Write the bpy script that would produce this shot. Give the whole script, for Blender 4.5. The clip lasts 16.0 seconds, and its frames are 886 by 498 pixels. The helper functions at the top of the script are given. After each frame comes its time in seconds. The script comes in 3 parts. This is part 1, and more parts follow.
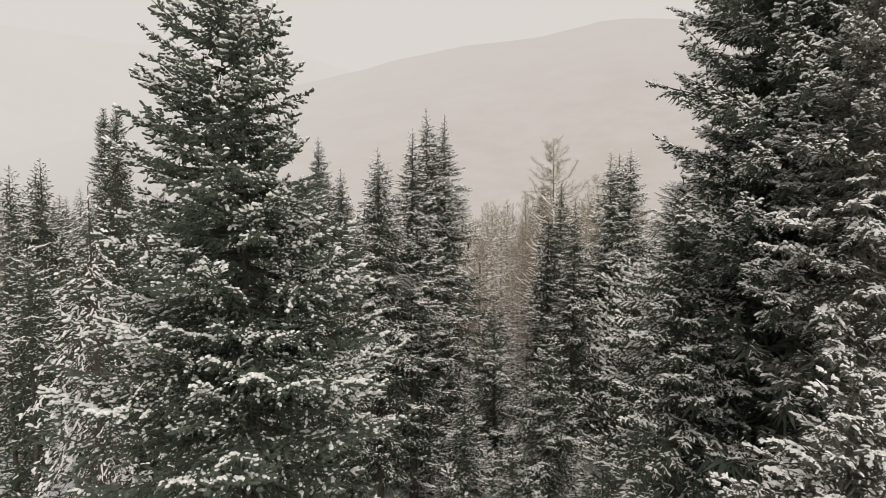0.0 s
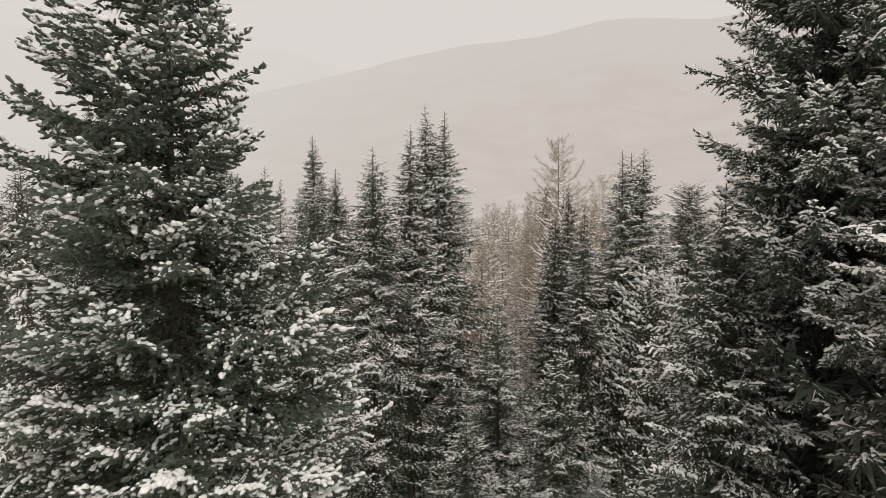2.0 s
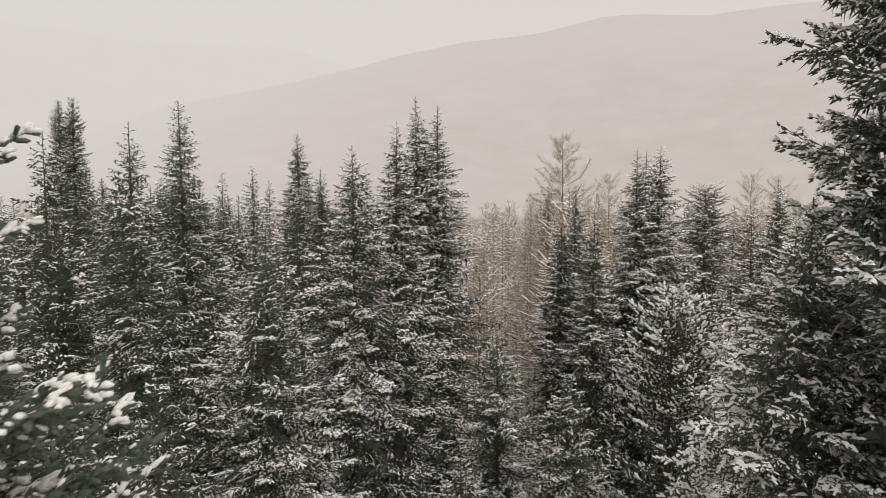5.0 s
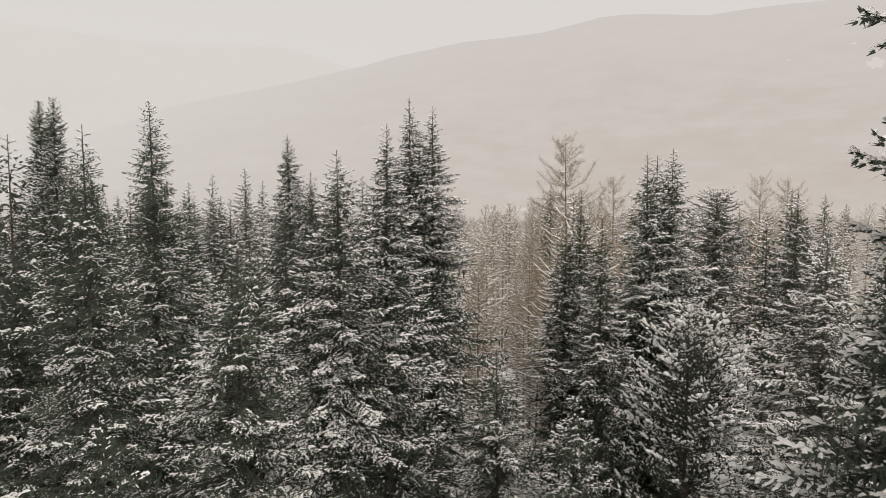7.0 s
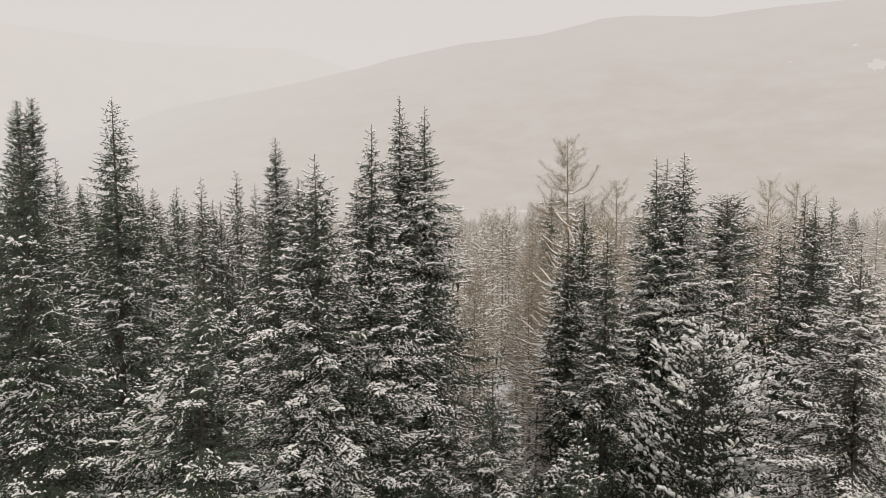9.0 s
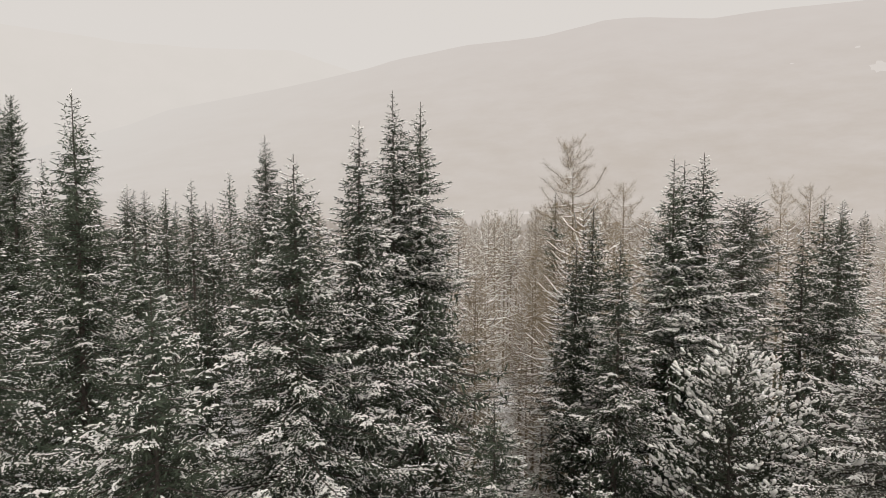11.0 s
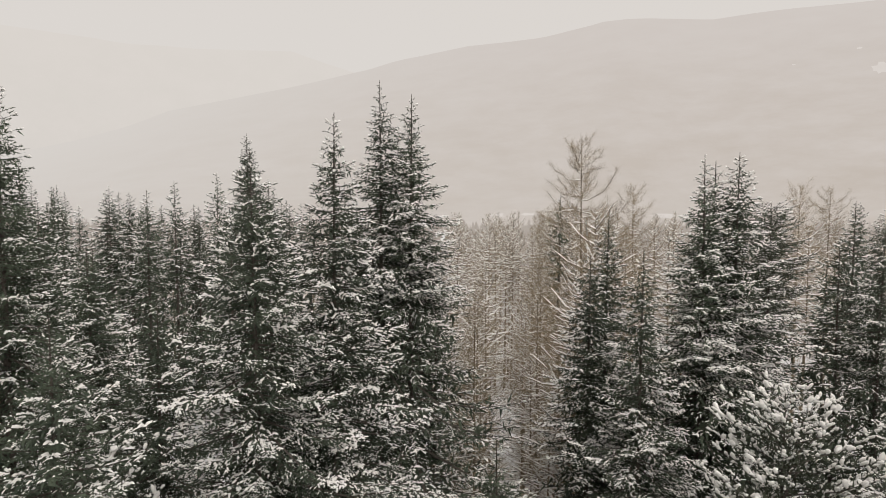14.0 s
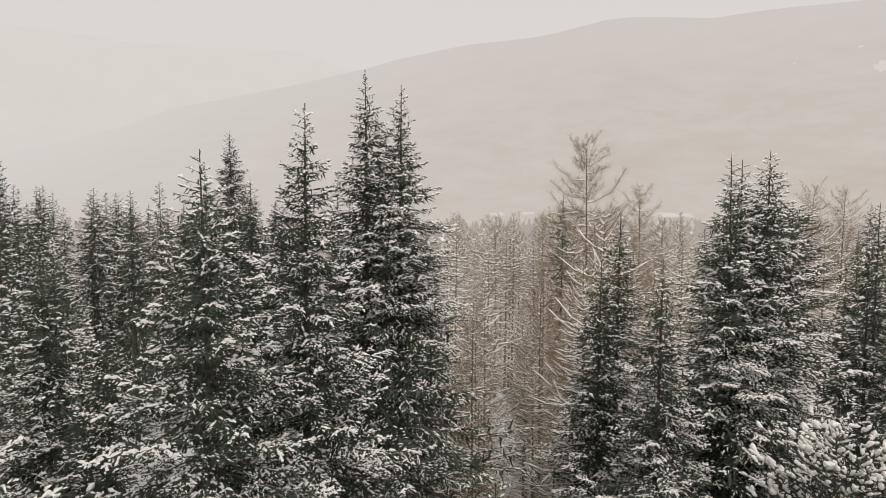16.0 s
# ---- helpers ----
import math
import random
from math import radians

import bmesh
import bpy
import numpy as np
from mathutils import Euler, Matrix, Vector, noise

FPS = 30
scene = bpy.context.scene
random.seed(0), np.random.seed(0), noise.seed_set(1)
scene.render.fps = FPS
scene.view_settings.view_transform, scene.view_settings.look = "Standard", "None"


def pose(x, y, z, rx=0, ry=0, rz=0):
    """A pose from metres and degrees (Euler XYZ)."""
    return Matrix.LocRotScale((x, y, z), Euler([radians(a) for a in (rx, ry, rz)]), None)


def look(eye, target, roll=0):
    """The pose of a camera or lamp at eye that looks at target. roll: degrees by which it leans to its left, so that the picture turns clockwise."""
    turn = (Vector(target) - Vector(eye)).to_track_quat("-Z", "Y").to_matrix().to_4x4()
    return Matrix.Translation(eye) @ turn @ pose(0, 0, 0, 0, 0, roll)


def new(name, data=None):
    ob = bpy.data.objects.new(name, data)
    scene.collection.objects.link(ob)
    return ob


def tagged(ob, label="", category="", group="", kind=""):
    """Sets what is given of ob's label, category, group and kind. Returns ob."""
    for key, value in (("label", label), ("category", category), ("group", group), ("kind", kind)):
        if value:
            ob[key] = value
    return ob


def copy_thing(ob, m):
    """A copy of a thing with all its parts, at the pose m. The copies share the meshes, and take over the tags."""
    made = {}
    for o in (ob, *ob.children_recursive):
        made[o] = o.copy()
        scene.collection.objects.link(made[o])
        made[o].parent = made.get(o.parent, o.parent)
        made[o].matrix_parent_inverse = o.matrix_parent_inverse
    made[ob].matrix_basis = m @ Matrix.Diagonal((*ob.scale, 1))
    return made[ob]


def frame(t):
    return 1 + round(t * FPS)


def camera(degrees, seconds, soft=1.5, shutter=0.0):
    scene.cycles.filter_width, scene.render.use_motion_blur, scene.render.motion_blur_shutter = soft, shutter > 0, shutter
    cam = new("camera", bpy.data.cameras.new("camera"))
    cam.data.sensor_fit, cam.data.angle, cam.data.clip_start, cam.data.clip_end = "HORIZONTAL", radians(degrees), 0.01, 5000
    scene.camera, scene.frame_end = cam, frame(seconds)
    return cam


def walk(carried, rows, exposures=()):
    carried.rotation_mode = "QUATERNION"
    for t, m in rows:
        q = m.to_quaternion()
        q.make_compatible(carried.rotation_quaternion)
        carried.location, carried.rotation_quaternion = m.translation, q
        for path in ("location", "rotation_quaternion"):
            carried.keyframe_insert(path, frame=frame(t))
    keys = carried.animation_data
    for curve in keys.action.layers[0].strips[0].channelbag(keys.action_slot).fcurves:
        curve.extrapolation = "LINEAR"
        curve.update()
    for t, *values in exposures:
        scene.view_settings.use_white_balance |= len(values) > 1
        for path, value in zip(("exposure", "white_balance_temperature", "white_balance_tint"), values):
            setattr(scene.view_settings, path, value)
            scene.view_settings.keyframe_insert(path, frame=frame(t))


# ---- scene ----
cam = camera(72.0, 16.0, soft=0.62, shutter=0.4)
METRES, DEEP, EYE, TILT, LEAN, TURN = 19.0, 1.27, 20.0, -4.0, 0.0, 0.0
ROWS = [
    (0.0, 0.0, 0.0, 0.0, 0.0, 0.0, -0.0),
    (0.5, -0.0032, 0.0305, 0.0065, -0.0, 0.0, -0.03),
    (1.0, -0.0048, 0.0617, 0.0127, -0.01, 0.0, -0.01),
    (1.5, -0.0034, 0.0931, 0.0186, -0.01, -0.0, -0.02),
    (2.0, 0.0004, 0.125, 0.0243, 0.01, -0.03, -0.03),
    (2.5, 0.0043, 0.1572, 0.0303, 0.01, -0.06, -0.02),
    (3.0, 0.0065, 0.1901, 0.0373, 0.01, -0.09, 0.01),
    (3.5, 0.01, 0.2233, 0.0451, 0.01, -0.15, 0.03),
    (4.0, 0.0154, 0.2563, 0.0527, -0.01, -0.21, 0.02),
    (6.5, 0.0353, 0.4101, 0.0973, 0.01, -0.33, 0.02),
    (7.0, 0.0401, 0.4376, 0.1059, 0.04, -0.3, 0.04),
    (7.5, 0.0458, 0.4677, 0.1149, 0.03, -0.26, 0.04),
    (8.0, 0.0502, 0.4943, 0.1213, 0.04, -0.24, 0.04),
    (8.5, 0.0579, 0.5256, 0.129, 0.06, -0.23, 0.01),
    (9.0, 0.0643, 0.5515, 0.1349, 0.1, -0.17, -0.0),
    (11.5, 0.0774, 0.6995, 0.1589, 0.26, 0.02, -0.09),
    (12.0, 0.0785, 0.7258, 0.1636, 0.27, 0.06, -0.11),
    (12.5, 0.0798, 0.7563, 0.1683, 0.26, 0.08, -0.12),
    (13.0, 0.0824, 0.7836, 0.1736, 0.25, 0.08, -0.12),
    (13.5, 0.0872, 0.8156, 0.1798, 0.3, 0.09, -0.11),
    (14.0, 0.0905, 0.8442, 0.1844, 0.31, 0.09, -0.11),
    (14.5, 0.0935, 0.877, 0.1908, 0.29, 0.09, -0.11),
    (15.0, 0.0989, 0.9061, 0.1959, 0.3, 0.08, -0.12),
    (15.5, 0.102, 0.9398, 0.2027, 0.32, 0.03, -0.13),
    (16.0, 0.1046, 0.969, 0.2081, 0.32, -0.03, -0.14),
]
walk(cam, [(t, pose(0, 0, EYE, TILT, LEAN, TURN) @ pose(METRES * x, METRES * DEEP * y, METRES * z, 90 + pitch, roll, yaw)) for t, x, y, z, yaw, pitch, roll in ROWS])

# ---- world and light: an even, overcast winter sky ----
world = bpy.data.worlds.new("winter_sky")
scene.world = world
world.use_nodes = True
wn, wl = world.node_tree.nodes, world.node_tree.links
sky = wn.new("ShaderNodeTexSky")
sky.sky_type, sky.sun_disc, sky.sun_elevation, sky.sun_rotation = "NISHITA", False, radians(38), radians(150)
dim = wn.new("ShaderNodeMixRGB")
dim.blend_type, dim.inputs[0].default_value, dim.inputs[2].default_value = "MULTIPLY", 1.0, (0.09, 0.09, 0.09, 1)
cloud = wn.new("ShaderNodeMixRGB")
cloud.inputs[0].default_value, cloud.inputs[2].default_value = 0.95, (0.735, 0.69, 0.645, 1)
wl.new(sky.outputs[0], dim.inputs[1])
wl.new(dim.outputs[0], cloud.inputs[1])
wl.new(cloud.outputs[0], wn["Background"].inputs[0])
wn["Background"].inputs[1].default_value = 1.0

sun = new("sun", bpy.data.lights.new("sun", "SUN"))
sun.data.energy, sun.data.angle, sun.data.color = 1.5, radians(40), (1.0, 0.96, 0.92)
sun.matrix_world = look((0, 0, 60), (-12, 24, 22))


# ---- materials ----
def material(name, dark, light, scale, rough=0.8, bump=0.0, per_thing=0.0, detail=4.0):
    """A mottled surface between two colours, with a little relief; per_thing varies the brightness from tree to tree."""
    m = bpy.data.materials.new(name)
    m.use_nodes = True
    n, l = m.node_tree.nodes, m.node_tree.links
    b = n["Principled BSDF"]
    b.inputs["Roughness"].default_value = rough
    b.inputs["Specular IOR Level"].default_value = 0.25
    co = n.new("ShaderNodeTexCoord")
    fine, wide = n.new("ShaderNodeTexNoise"), n.new("ShaderNodeTexNoise")
    fine.inputs["Scale"].default_value, fine.inputs["Detail"].default_value = scale, detail
    wide.inputs["Scale"].default_value = scale / 9
    both = n.new("ShaderNodeMath")
    both.operation = "ADD"
    ramp = n.new("ShaderNodeValToRGB")
    ramp.color_ramp.elements[0].color, ramp.color_ramp.elements[1].color = (*dark, 1), (*light, 1)
    ramp.color_ramp.elements[0].position, ramp.color_ramp.elements[1].position = 0.36, 0.64
    half = n.new("ShaderNodeMath")
    half.operation, half.inputs[1].default_value = "MULTIPLY", 0.5
    for tex in (fine, wide):
        l.new(co.outputs["Object"], tex.inputs["Vector"])
    l.new(fine.outputs[0], both.inputs[0])
    l.new(wide.outputs[0], both.inputs[1])
    l.new(both.outputs[0], half.inputs[0])
    l.new(half.outputs[0], ramp.inputs[0])
    out = ramp.outputs[0]
    if per_thing:
        info, hsv, rng = n.new("ShaderNodeObjectInfo"), n.new("ShaderNodeHueSaturation"), n.new("ShaderNodeMapRange")
        rng.inputs["To Min"].default_value, rng.inputs["To Max"].default_value = 1 - per_thing, 1 + per_thing
        l.new(info.outputs["Random"], rng.inputs["Value"])
        l.new(rng.outputs[0], hsv.inputs["Value"])
        l.new(out, hsv.inputs["Color"])
        out = hsv.outputs[0]
    l.new(out, b.inputs["Base Color"])
    if bump:
        bp = n.new("ShaderNodeBump")
        bp.inputs["Strength"].default_value, bp.inputs["Distance"].default_value = bump, 0.05
        l.new(fine.outputs[0], bp.inputs["Height"])
        l.new(bp.outputs[0], b.inputs["Normal"])
    return m


NEEDLE = material("spruce_needles", (0.048, 0.064, 0.046), (0.105, 0.128, 0.088), 7.0, 0.7, 0, 0.25)
DARK_NEEDLE = material("dark_spruce_needles", (0.06, 0.075, 0.058), (0.12, 0.14, 0.104), 7.0, 0.7, 0, 0.1)
PINE_NEEDLE = material("pine_needles", (0.055, 0.068, 0.048), (0.115, 0.13, 0.09), 7.0, 0.7, 0, 0.2)
FROSTED = material("frosted_spruce_needles", (0.085, 0.09, 0.072), (0.19, 0.19, 0.16), 6.0, 0.8, 0, 0.2)
RUSTY = material("frosted_rusty_needles", (0.07, 0.055, 0.04), (0.17, 0.14, 0.11), 6.0, 0.8, 0, 0.2)
BARK = material("spruce_bark", (0.045, 0.038, 0.033), (0.13, 0.11, 0.095), 9.0, 0.9, 0.5, 0.15)
LARCH_BARK = material("larch_bark", (0.19, 0.155, 0.11), (0.35, 0.29, 0.21), 9.0, 0.9, 0.5, 0.15)
TWIG = material("larch_twigs", (0.24, 0.185, 0.115), (0.42, 0.34, 0.23), 5.0, 0.85, 0, 0.15)
DEADWOOD = material("bare_grey_wood", (0.22, 0.20, 0.18), (0.42, 0.39, 0.36), 12.0, 0.9, 0.3)
CONE = material("spruce_cones", (0.07, 0.03, 0.022), (0.16, 0.075, 0.05), 40.0, 0.7, 0.4)
SNOW = material("snow", (0.79, 0.775, 0.745), (0.90, 0.885, 0.855), 5.0, 0.75, 0.15)
GROUND_SNOW = material("ground_snow", (0.70, 0.70, 0.71), (0.86, 0.86, 0.865), 0.35, 0.8, 0.4)


def painted_haze_material(name, low, high, patch, z0, z1, veil=None):
    """Distance with winter haze painted in as its own glow, paler with height; clearings show a little paler."""
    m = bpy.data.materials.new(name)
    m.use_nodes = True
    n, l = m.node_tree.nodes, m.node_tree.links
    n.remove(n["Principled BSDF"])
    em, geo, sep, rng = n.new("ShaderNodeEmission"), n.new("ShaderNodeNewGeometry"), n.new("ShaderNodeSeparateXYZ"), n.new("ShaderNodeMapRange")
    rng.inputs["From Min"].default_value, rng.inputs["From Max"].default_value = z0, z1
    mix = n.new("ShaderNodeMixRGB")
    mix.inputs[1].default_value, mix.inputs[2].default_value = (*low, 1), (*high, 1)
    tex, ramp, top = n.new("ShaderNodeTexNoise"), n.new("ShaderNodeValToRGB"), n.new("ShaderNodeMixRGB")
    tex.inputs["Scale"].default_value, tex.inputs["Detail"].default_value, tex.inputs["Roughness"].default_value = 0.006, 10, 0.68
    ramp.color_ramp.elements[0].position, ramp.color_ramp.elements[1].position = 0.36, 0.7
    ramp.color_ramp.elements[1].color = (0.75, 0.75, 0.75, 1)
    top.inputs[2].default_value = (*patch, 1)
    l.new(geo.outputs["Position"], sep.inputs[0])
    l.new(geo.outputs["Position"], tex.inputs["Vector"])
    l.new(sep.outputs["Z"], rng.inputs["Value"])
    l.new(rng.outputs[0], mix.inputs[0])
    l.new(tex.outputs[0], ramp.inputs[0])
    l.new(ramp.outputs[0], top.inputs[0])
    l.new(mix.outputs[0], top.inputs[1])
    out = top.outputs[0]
    if veil:  # denser haze painted in towards the west
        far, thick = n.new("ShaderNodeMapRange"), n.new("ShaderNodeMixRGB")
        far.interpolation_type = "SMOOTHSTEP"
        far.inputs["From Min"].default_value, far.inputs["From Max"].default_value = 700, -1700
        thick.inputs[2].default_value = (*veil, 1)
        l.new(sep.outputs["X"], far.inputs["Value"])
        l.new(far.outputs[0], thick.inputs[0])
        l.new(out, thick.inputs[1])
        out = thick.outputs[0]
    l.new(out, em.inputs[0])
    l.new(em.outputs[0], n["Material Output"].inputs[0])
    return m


# distant things: haze is painted into their emission colours
HILL = painted_haze_material("wooded_hill_painted_haze", (0.545, 0.485, 0.432), (0.618, 0.566, 0.53), (0.64, 0.59, 0.555), 20, 700, (0.672, 0.634, 0.598))
FAR_WOOD = painted_haze_material("far_woods_painted_haze", (0.36, 0.315, 0.27), (0.42, 0.37, 0.33), (0.5, 0.45, 0.41), -14, 8)
CLEARING = painted_haze_material("snowy_clearings_painted_haze", (0.70, 0.65, 0.615), (0.71, 0.66, 0.62), (0.66, 0.61, 0.57), 20, 700)
FAR_HILL = painted_haze_material("far_hill_painted_haze", (0.67, 0.63, 0.59), (0.70, 0.658, 0.615), (0.71, 0.665, 0.625), 20, 1200)


# ---- geometry helpers ----
def mesh_of(name, verts, faces, mat, smooth=False):
    """A mesh from arrays: verts (n, 3) and triangles (m, 3)."""
    verts, faces = np.asarray(verts, np.float32), np.asarray(faces, np.int32)
    me = bpy.data.meshes.new(name)
    me.vertices.add(len(verts))
    me.vertices.foreach_set("co", verts.ravel())
    me.loops.add(faces.size)
    me.loops.foreach_set("vertex_index", faces.ravel())
    me.polygons.add(len(faces))
    me.polygons.foreach_set("loop_start", np.arange(0, faces.size, 3, dtype=np.int32))
    me.polygons.foreach_set("use_smooth", np.full(len(faces), smooth))
    me.materials.append(mat)
    me.update(calc_edges=True)
    return me


def part(name, verts, faces, mat, parent, label="", smooth=False):
    ob = new(name, mesh_of(name, verts, faces, mat, smooth))
    ob.parent = parent
    return tagged(ob, label)


def joined(pieces):
    """Several (verts, faces) as one."""
    vs, fs, k = [], [], 0
    for v, f in pieces:
        vs.append(v)
        fs.append(np.asarray(f) + k)
        k += len(v)
    return np.concatenate(vs), np.concatenate(fs)


def unit(v):
    return v / np.maximum(np.linalg.norm(v, axis=-1, keepdims=True), 1e-9)


def tube(points, radii, sides):
    """A tapered tube along points, with a closed tip."""
    points, radii = np.asarray(points, float), np.asarray(radii, float)
    along = unit(np.gradient(points, axis=0))
    ref = np.where(np.abs(along[:, 2:3]) > 0.8, [[1.0, 0, 0]], [[0, 0, 1.0]])
    side = unit(np.cross(along, ref))
    up = np.cross(side, along)
    a = np.arange(sides) * 2 * np.pi / sides
    v = points[:, None] + radii[:, None, None] * (np.cos(a)[None, :, None] * side[:, None] + np.sin(a)[None, :, None] * up[:, None])
    n = len(points)
    i, j = np.meshgrid(np.arange(n - 1), np.arange(sides), indexing="ij")
    i, j = i.ravel(), j.ravel()
    k = (j + 1) % sides
    f = np.concatenate([np.stack([i * sides + j, i * sides + k, (i + 1) * sides + k], 1),
                        np.stack([i * sides + j, (i + 1) * sides + k, (i + 1) * sides + j], 1)])
    cap = np.stack([np.full(sides - 2, (n - 1) * sides), (n - 1) * sides + np.arange(1, sides - 1), (n - 1) * sides + np.arange(2, sides)], 1)
    return v.reshape(-1, 3), np.concatenate([f, cap])


def across(d, rng):
    """Two directions square to each d, turned at random."""
    r = unit(rng.normal(size=d.shape))
    a = unit(np.cross(d, r))
    return a, np.cross(d, a)


def bristles(p, d, length, width, count, rng, lean=0.75):
    """Needles in bunches, `count` to a shoot: slim triangles that start on its axis and slant outward to its tip."""
    n = len(p)
    p, d = np.repeat(p, count, 0), np.repeat(d, count, 0)
    length, width = np.repeat(length, count), np.repeat(width, count)
    u = np.tile((np.arange(count) + 0.2) / count, n) * 0.95 + rng.uniform(-0.04, 0.04, n * count)
    out, _ = across(d, rng)
    base = p + d * (length * u)[:, None]
    way = unit(d * lean + out * 0.75)
    tip = base + way * (width * rng.uniform(0.75, 1.25, n * count))[:, None]
    half = unit(np.cross(way, unit(rng.normal(size=way.shape)))) * (width * 0.27)[:, None]
    v = np.stack([base - half, base + half, tip], 1).reshape(-1, 3)
    return v, np.arange(len(v)).reshape(-1, 3)


def spindles(p, d, length, radius, rng):
    """Bottle-brush shoots: four-sided bodies, thin at the root and blunt at the tip."""
    n = len(p)
    a, b = across(d, rng)
    ang = np.arange(4) * np.pi / 2
    rings = []
    for t, k in ((0.3, 0.9), (0.8, 1.0)):
        wob = rng.uniform(0.7, 1.3, (n, 4, 1)) * (radius * k)[:, None, None]
        rings.append((p + d * (length * t)[:, None])[:, None] + wob * (np.cos(ang)[None, :, None] * a[:, None] + np.sin(ang)[None, :, None] * b[:, None]))
    v = np.concatenate([p[:, None], *rings, (p + d * (length * 1.05)[:, None])[:, None]], 1)
    t = []
    for i in range(4):
        j = (i + 1) % 4
        t += [[0, 1 + j, 1 + i], [1 + i, 1 + j, 5 + j], [1 + i, 5 + j, 5 + i], [5 + i, 5 + j, 9]]
    f = (np.array(t)[None] + np.arange(n)[:, None, None] * 10).reshape(-1, 3)
    return v.reshape(-1, 3), f


def snow_strips(p, d, length, width, height, rng, fine=True):
    """Snow lying along the top of shoots: low rounded ridges, thicker in the middle."""
    n = len(p)
    side = np.cross(d, np.tile([0.0, 0, 1], (n, 1)))
    side = unit(side + 1e-4)
    up = unit(np.cross(side, d))
    up = np.where(up[:, 2:3] < 0, -up, up)
    a, b = p - d * (0.04 * length)[:, None], p + d * (1.0 * length)[:, None]
    lift = (height * 0.35)[:, None] * up
    w = width[:, None] * side
    h = height[:, None] * up
    k1, k2 = rng.uniform(0.7, 1.25, (n, 1)), rng.uniform(0.7, 1.25, (n, 1))
    k3 = rng.uniform(0.35, 0.8, (n, 1))
    m1, m2 = a + (b - a) * 0.28 + w * rng.uniform(-0.3, 0.3, (n, 1)), a + (b - a) * 0.7 + w * rng.uniform(-0.3, 0.3, (n, 1))
    if fine:
        m = a + (b - a) * rng.uniform(0.4, 0.6, (n, 1))
        v = np.stack([a - w * k3, a + w * k3, m - w * k1, m + w * k2, b - w * 0.5 * k2, b + w * 0.5 * k1, m1 + h * k1, m2 + h * k2], 1) + lift[:, None]
        t = [[0, 1, 6], [0, 6, 2], [2, 6, 7], [2, 7, 4], [4, 7, 5], [5, 7, 3], [3, 7, 6], [3, 6, 1]]
    else:
        v = np.stack([a - w * k1, a + w * k1, b - w * k3, b + w * k3, m1 + h * k1, m2 + h * k2], 1) + lift[:, None]
        t = [[0, 1, 4], [0, 4, 5], [0, 5, 2], [2, 5, 3], [3, 5, 4], [3, 4, 1]]
    f = (np.array(t)[None] + np.arange(n)[:, None, None] * v.shape[1]).reshape(-1, 3)
    return v.reshape(-1, 3), f


def snow_lumps(p, d, radius, rng):
    """Rounded pads of snow, longer along the shoot and flattened from above."""
    n = len(p)
    side = unit(np.cross(d, np.tile([0.0, 0, 1], (n, 1))) + 1e-4)
    top = unit(np.cross(side, d))
    ang = np.arange(5) * 2 * np.pi / 5
    r = radius[:, None, None]
    rings = []
    for t, k in ((-0.9, 0.9), (0.8, 0.95)):
        wob = rng.uniform(0.65, 1.3, (n, 5, 1))
        rings.append(p[:, None] + r * (t * d[:, None] + k * wob * (np.cos(ang)[None, :, None] * side[:, None] + 0.8 * np.sin(ang)[None, :, None] * top[:, None])))
    v = np.concatenate([(p - d * (radius * rng.uniform(1.3, 2.4, n))[:, None])[:, None], *rings, (p + d * (radius * rng.uniform(1.2, 2.2, n))[:, None])[:, None]], 1)
    t = []
    for i in range(5):
        j = (i + 1) % 5
        t += [[0, 1 + j, 1 + i], [1 + i, 1 + j, 6 + j], [1 + i, 6 + j, 6 + i], [6 + i, 6 + j, 11]]
    f = (np.array(t)[None] + np.arange(n)[:, None, None] * 12).reshape(-1, 3)
    return v.reshape(-1, 3), f


def ground_z(x, y):
    """The slope: nearly level below the first trees, then falling to a flat valley."""
    y = np.asarray(y, float)
    base = np.interp(y, [-400, 0, 20, 78, 160, 320, 6000], [3, 0.5, 0, -4.1, -10, -14, -14])
    return base + 0.5 * np.sin(x * 0.09 + 1.0) * np.sin(y * 0.075) * np.clip(1 - y / 600, 0, 1)


def trunk_line(h, rng, sway=0.012):
    z = np.linspace(0, 1, 15)
    ph = rng.uniform(0, 6.28, 2)
    off = np.stack([np.sin(z * 5 + ph[0]) - np.sin(ph[0]), np.sin(z * 4 + ph[1]) - np.sin(ph[1])], 1) * sway * h * 0.18
    return np.concatenate([off, (z * h)[:, None]], 1)


def lumpy(p, size, seed):
    """Smooth noise about -1 to 1 at points p, with lumps of about that size."""
    r = np.random.default_rng(seed)
    k, ph = r.normal(size=(7, 3)) * (2.6 / size), r.uniform(0, 6.28, 7)
    return np.clip(np.sin(p @ k.T + ph).sum(1) / 2.6, -1.2, 1.2)


def blades(p, d, length, width, rng):
    """Flat needled sprays: one long slim triangle along each shoot, turned at random."""
    a, _ = across(d, rng)
    w = a * (0.5 * width)[:, None]
    root = p + d * (0.12 * length)[:, None]
    v = np.stack([root - w, root + w, p + d * length[:, None]], 1).reshape(-1, 3)
    return v, np.arange(len(v)).reshape(-1, 3)


